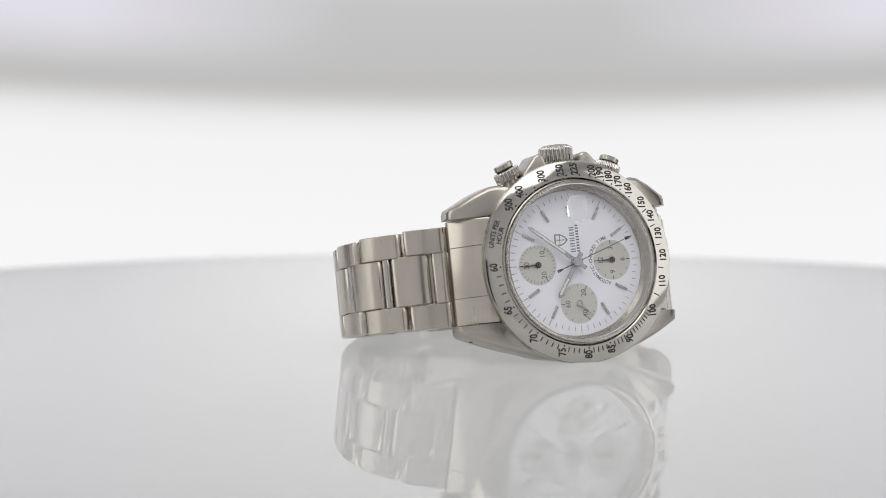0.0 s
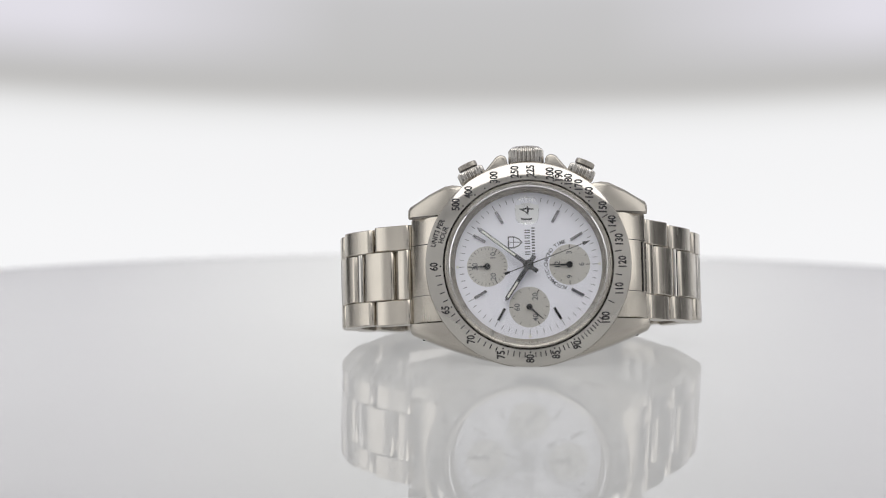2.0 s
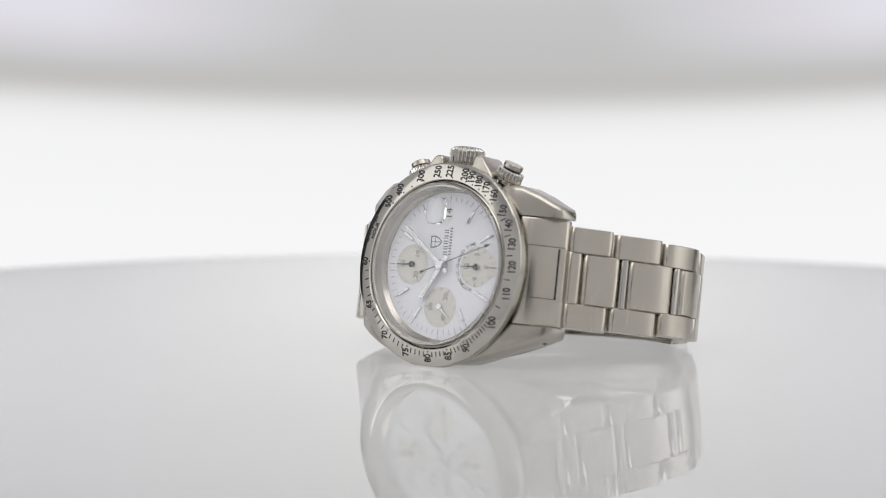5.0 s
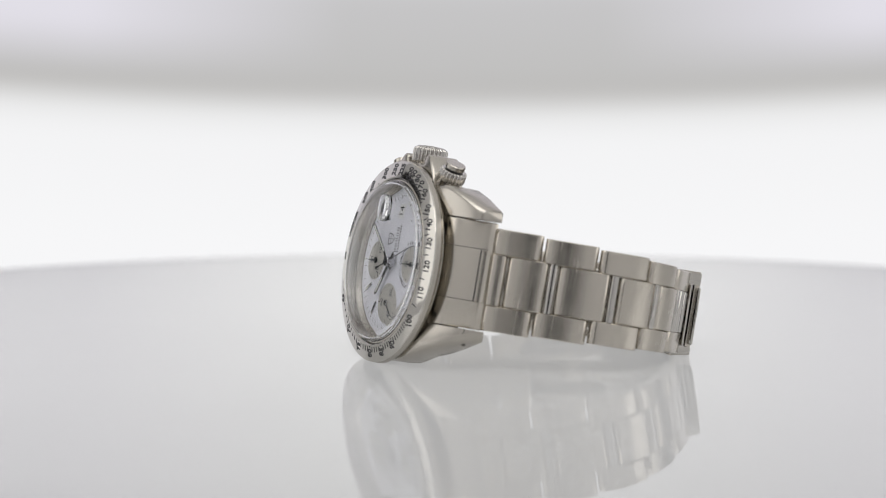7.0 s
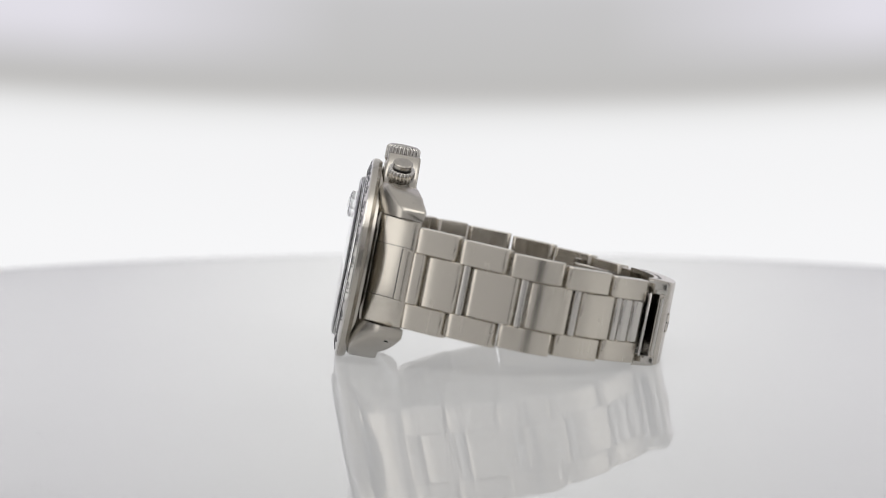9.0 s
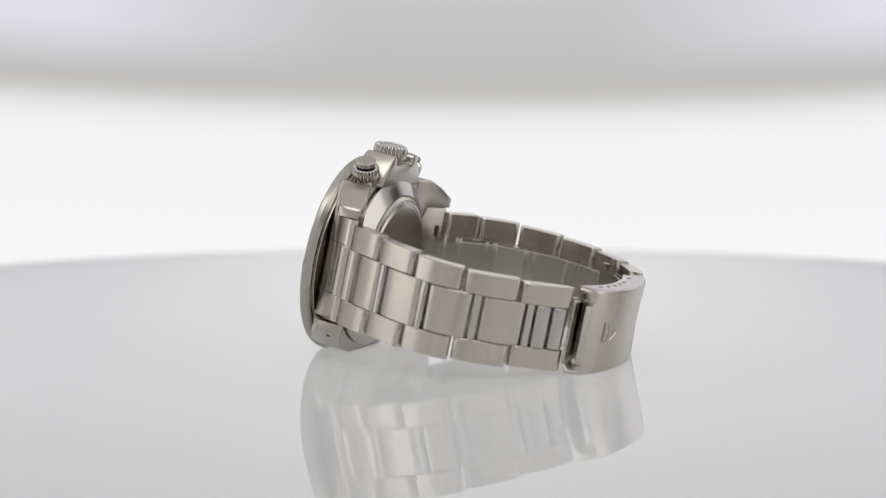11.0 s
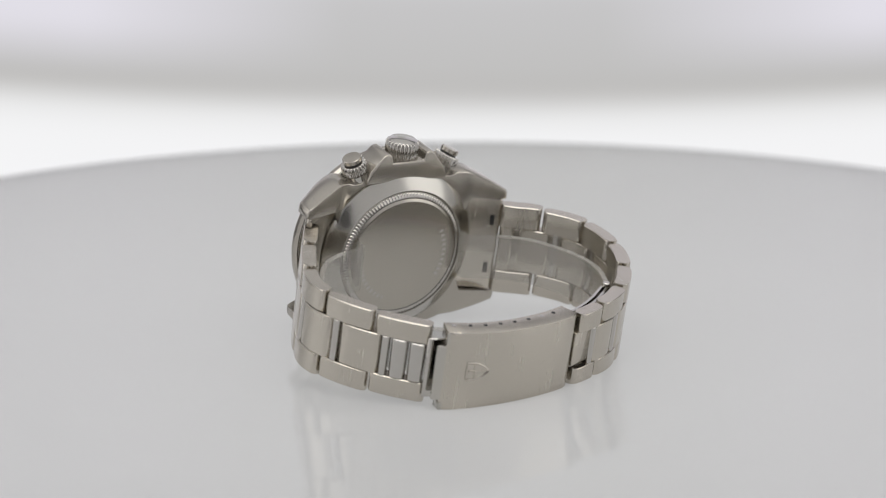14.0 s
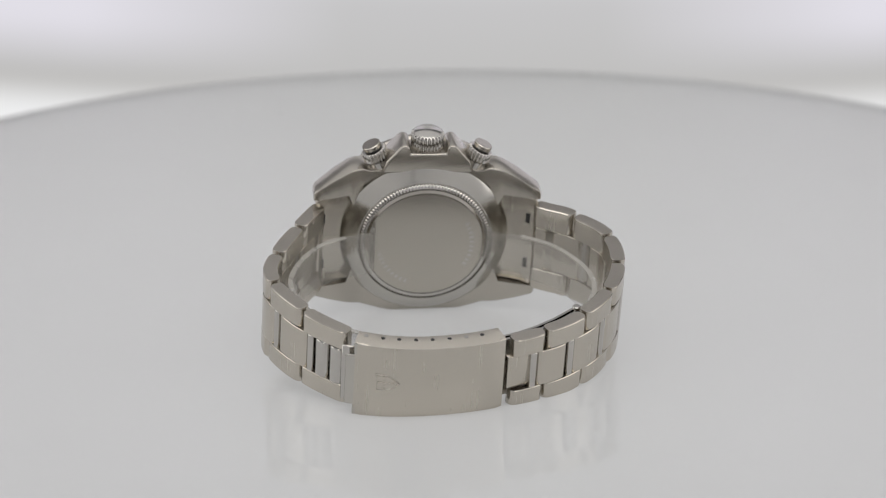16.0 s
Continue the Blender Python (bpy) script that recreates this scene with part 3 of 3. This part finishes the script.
def build_clasp(watch):
    cover = [(-18.7, -60.5), (-12.6, -62.3), (-5.6, -62.9), (1.4, -62.3), (6.4, -61.3), (10.8, -59.9)]
    path, total = spline(cover, 0)
    W = 8.8
    bm = bmesh.new()
    rows = []
    for k in range(19):
        u = total * k / 18
        p = path(u)
        d = (path(u + 0.4) - path(u - 0.4)).normalized()
        nr = Vector((d.y, -d.x))
        if nr.y > 0:
            nr = -nr
        q = 0.5 if k in (0, 18) else 0.0
        o, i, r, ir = p - nr * q, p - nr * 0.9, p - nr * 4.4, p - nr * 4.4
        sec = [(-W + 0.6, o), (W - 0.6, o), (W - 0.15, p - nr * (0.12 + q)), (W, p - nr * 0.55), (W, r), (W - 0.8, ir), (W - 0.8, p - nr * 1.5), (-W + 0.8, p - nr * 1.5), (-W + 0.8, ir), (-W, r), (-W, p - nr * 0.55), (-W + 0.15, p - nr * (0.12 + q))]
        rows.append([bm.verts.new((x - 0.7, v.x, v.y)) for x, v in sec])
    for A, B in zip(rows, rows[1:]):
        for k in range(12):
            j = (k + 1) % 12
            bm.faces.new((A[k], A[j], B[j], B[k]))
    for row in (rows[0], rows[-1][::-1]):
        for q in ((0, 1, 6, 7), (1, 2, 3, 6), (3, 4, 5, 6), (0, 7, 10, 11), (7, 8, 9, 10)):
            bm.faces.new([row[k] for k in q])
    cover_ob = part("clasp_cover", bm, brushed, watch, "brushed folding clasp cover with an embossed shield", 45)
    for k in range(8):
        u = 1.6 + k * (total - 4.2) / 7.4
        p = path(u)
        d = (path(u + 0.4) - path(u - 0.4)).normalized()
        nr = Vector((-d.y, d.x))
        if nr.y < 0:
            nr = -nr
        p = p + nr * 3.2
        r = 0.45 if k in (0, 6) else 0.4
        h = disc(r, -0.05, 0.05, 16)
        m = Matrix.Translation((W - 0.7, p.x, p.y)) @ Matrix.Rotation(radians(90), 4, "Y")
        part("spring_bar_hole" if k not in (0, 6) else "spring_bar_end", moved(h, m), dark_gap if k not in (0, 6) else polished, cover_ob)
    # embossed shield
    pts = [(-1.6, 1.9), (1.6, 1.9), (1.6, 0.2), (1.0, -1.2), (0, -2.2), (-1.0, -1.2), (-1.6, 0.2)]
    bm = bmesh.new()
    A = [bm.verts.new((1.18 * a, 1.18 * c, 0)) for a, c in pts]
    B = [bm.verts.new((1.1 * a, 1.1 * c, 0.12)) for a, c in pts]
    C = [bm.verts.new((0.98 * a, 0.98 * c, 0.0)) for a, c in pts]
    for P, Q in ((A, B), (B, C)):
        for k in range(7):
            j = (k + 1) % 7
            bm.faces.new((P[k], P[j], Q[j], Q[k]))
    bm = join(bm, moved(box(0.3, 3.4, 0.1, 0.04, 1), Matrix.Translation((0, 0.1, 0.03))), moved(box(3.0, 0.3, 0.1, 0.04, 1), Matrix.Translation((0, 0.5, 0.03))))
    u = 6.6
    p = path(u)
    d = (path(u + 0.4) - path(u - 0.4)).normalized()
    m = Matrix(((1, 0, 0, 0), (0, d.x, d.y, p.x), (0, d.y, -d.x, p.y), (0, 0, 0, 1)))
    spin_m = Matrix.Rotation(radians(180), 4, "Z")
    part("emblem", moved(bm, m @ spin_m), brushed, cover_ob, "embossed shield on the clasp")
    # folding blades inside
    for x0, off in ((-5.6, 3.0), (-5.4, 4.1)):
        b = link(path, 1.6, total - 0.5, x0, -x0, 1, 0.7, 0.2, 0.0)
        part("clasp_blade", moved(b, Matrix.Translation((0, 0, off))), polished, watch)
    # the cover's end: two turned-in corners, a rounded latch lip and the hinged plate behind it
    tilt = Matrix.Rotation(radians(-16.4), 4, "X")

    def at_end(b, x, along, deep):
        return moved(b, Matrix.Translation((x - 0.7, -18.7 + 0.96 * along + 0.28 * deep, -60.5 - 0.28 * along + 0.96 * deep)) @ tilt)

    for x in (7.3, -7.3):
        part("end_wall", at_end(box(2.6, 0.8, 4.0, 0.3, 2), x, 0.35, 2.25), soft_polish, cover_ob)
    part("latch_lip", at_end(box(11.4, 2.6, 0.6, 0.28, 2), 0, -0.4, 0.75), soft_polish, cover_ob, "rounded steel lip of the clasp")
    part("clasp_hinge", at_end(box(12.4, 3.0, 0.6, 0.2, 1), 0, -1.4, 2.9), polished, watch)
    # the lower blade runs on inside the bracelet to its pin
    inner, run = spline([(9.0, -57.6), (15.0, -55.2), (21.0, -51.6), (26.5, -47.0)], 0)
    for k, (x0, x1, lift) in enumerate(((3.4, 6.4, 0.0), (-6.4, -3.4, 0.0), (3.4, 6.4, 1.15), (-6.4, -3.4, 1.15))):
        bl = link(inner, 0.2, run - 0.2, x0, x1, 1, 0.6, 0.1, 0.0)
        part("clasp_blade", moved(bl, Matrix.Translation((0, -0.45 * lift, 0.9 * lift))), polished, watch)
    b = moved(disc(0.8, -7.0, 7.0, 20, 0.15), Matrix.Translation((0, 26.2, -46.5)) @ Matrix.Rotation(radians(90), 4, "Y"))
    part("blade_pin", b, polished, watch)
    b = moved(box(7.2, 5.0, 2.2, 0.4, 2), Matrix.Translation((0, 13.2, -57.6)) @ Matrix.Rotation(radians(23), 4, "X"))
    part("clasp_tongue", b, brushed, watch)


def build_holder():
    """A clear plastic bracelet former inside the loop."""
    pts = [(-11.0, -12.9), (-11.8, -14.6), (-16.5, -16.0), (-23.0, -20.0), (-28.0, -28.0), (-29.0, -36.0), (-25.0, -45.0), (-16.0, -52.0), (-6.0, -55.0)]
    pts = pts + [(-y * 1.03 + 1.6, z) for y, z in reversed(pts)]
    path, total = spline(pts, 0)
    bm, bm2 = bmesh.new(), bmesh.new()
    rows, edge = [], []
    for k in range(97):
        u = total * k / 96
        p = path(u)
        d = (path(u + 0.3) - path(u - 0.3)).normalized()
        nr = Vector((d.y, -d.x)) * 0.45
        rows.append([bm.verts.new((x, q.x, q.y)) for x, q in ((-5.0, p + nr), (4.4, p + nr), (4.4, p - nr), (-5.0, p - nr))])
        edge.append([bm2.verts.new((x, q.x, q.y)) for x, q in ((4.42, p + nr * 1.1), (4.62, p + nr * 1.1), (4.62, p - nr * 1.1), (4.42, p - nr * 1.1))])
    for A, B in zip(rows, rows[1:]):
        for k in range(4):
            j = (k + 1) % 4
            bm.faces.new((A[k], A[j], B[j], B[k]))
    bm.faces.new(rows[0])
    bm.faces.new(rows[-1][::-1])
    ob = tagged(new("bracelet_former"), "clear plastic former curled inside the watch bracelet", "bracelet former")
    edge = edge[5:-5]
    for A, B in zip(edge, edge[1:]):
        for k in range(4):
            j = (k + 1) % 4
            bm2.faces.new((A[k], A[j], B[j], B[k]))
    bm2.faces.new(edge[0])
    bm2.faces.new(edge[-1][::-1])
    part("band", bm, plastic, ob).visible_shadow = False
    part("band_edge", bm2, plastic_edge, ob, "paler cut edge of the clear band").visible_shadow = False
    for y in (-11.0, 13.2):
        tab = moved(box(9.4, 0.9, 1.6, 0.2, 1), Matrix.Translation((-0.3, y, -12.3)))
        part("end_tab", tab, plastic, ob).visible_shadow = False
    return ob


turntable, backdrop = build_setting()
wristwatch = tagged(new("wristwatch"), "steel chronograph wristwatch with white dial and steel bracelet", "wristwatch")
build_head(wristwatch)
build_bracelet(wristwatch)
former = build_holder()

# the watch lies on the edge of its case and clasp, crown up
OUT = Vector((0.3713, -0.90775, 0.1955)).normalized()
UP = Vector((0, 0, 1))
NOON = OUT.cross((UP - OUT * OUT.z).normalized())
THREE = (UP - OUT * OUT.z).normalized()
NOON, THREE = (NOON * math.cos(radians(1.8)) - THREE * math.sin(radians(1.8))), None
THREE = NOON.cross(OUT)
REST = Matrix((THREE, NOON, OUT)).transposed().to_4x4()
REST.translation = Vector((0.01902, -0.02040, 0.0195)) - OUT * 0.0004

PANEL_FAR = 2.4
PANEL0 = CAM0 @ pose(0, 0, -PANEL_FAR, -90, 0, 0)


def motions():
    def turn(t):
        return pose(0, 0, 0, 0, 0, -SPIN * t)
    times = [k * 0.5 for k in range(33)]
    walk(turntable, [(t, turn(t)) for t in times])
    walk(wristwatch, [(t, turn(t) @ REST) for t in times])
    walk(former, [(t, turn(t) @ REST) for t in times])
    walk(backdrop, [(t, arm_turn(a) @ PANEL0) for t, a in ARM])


motions()
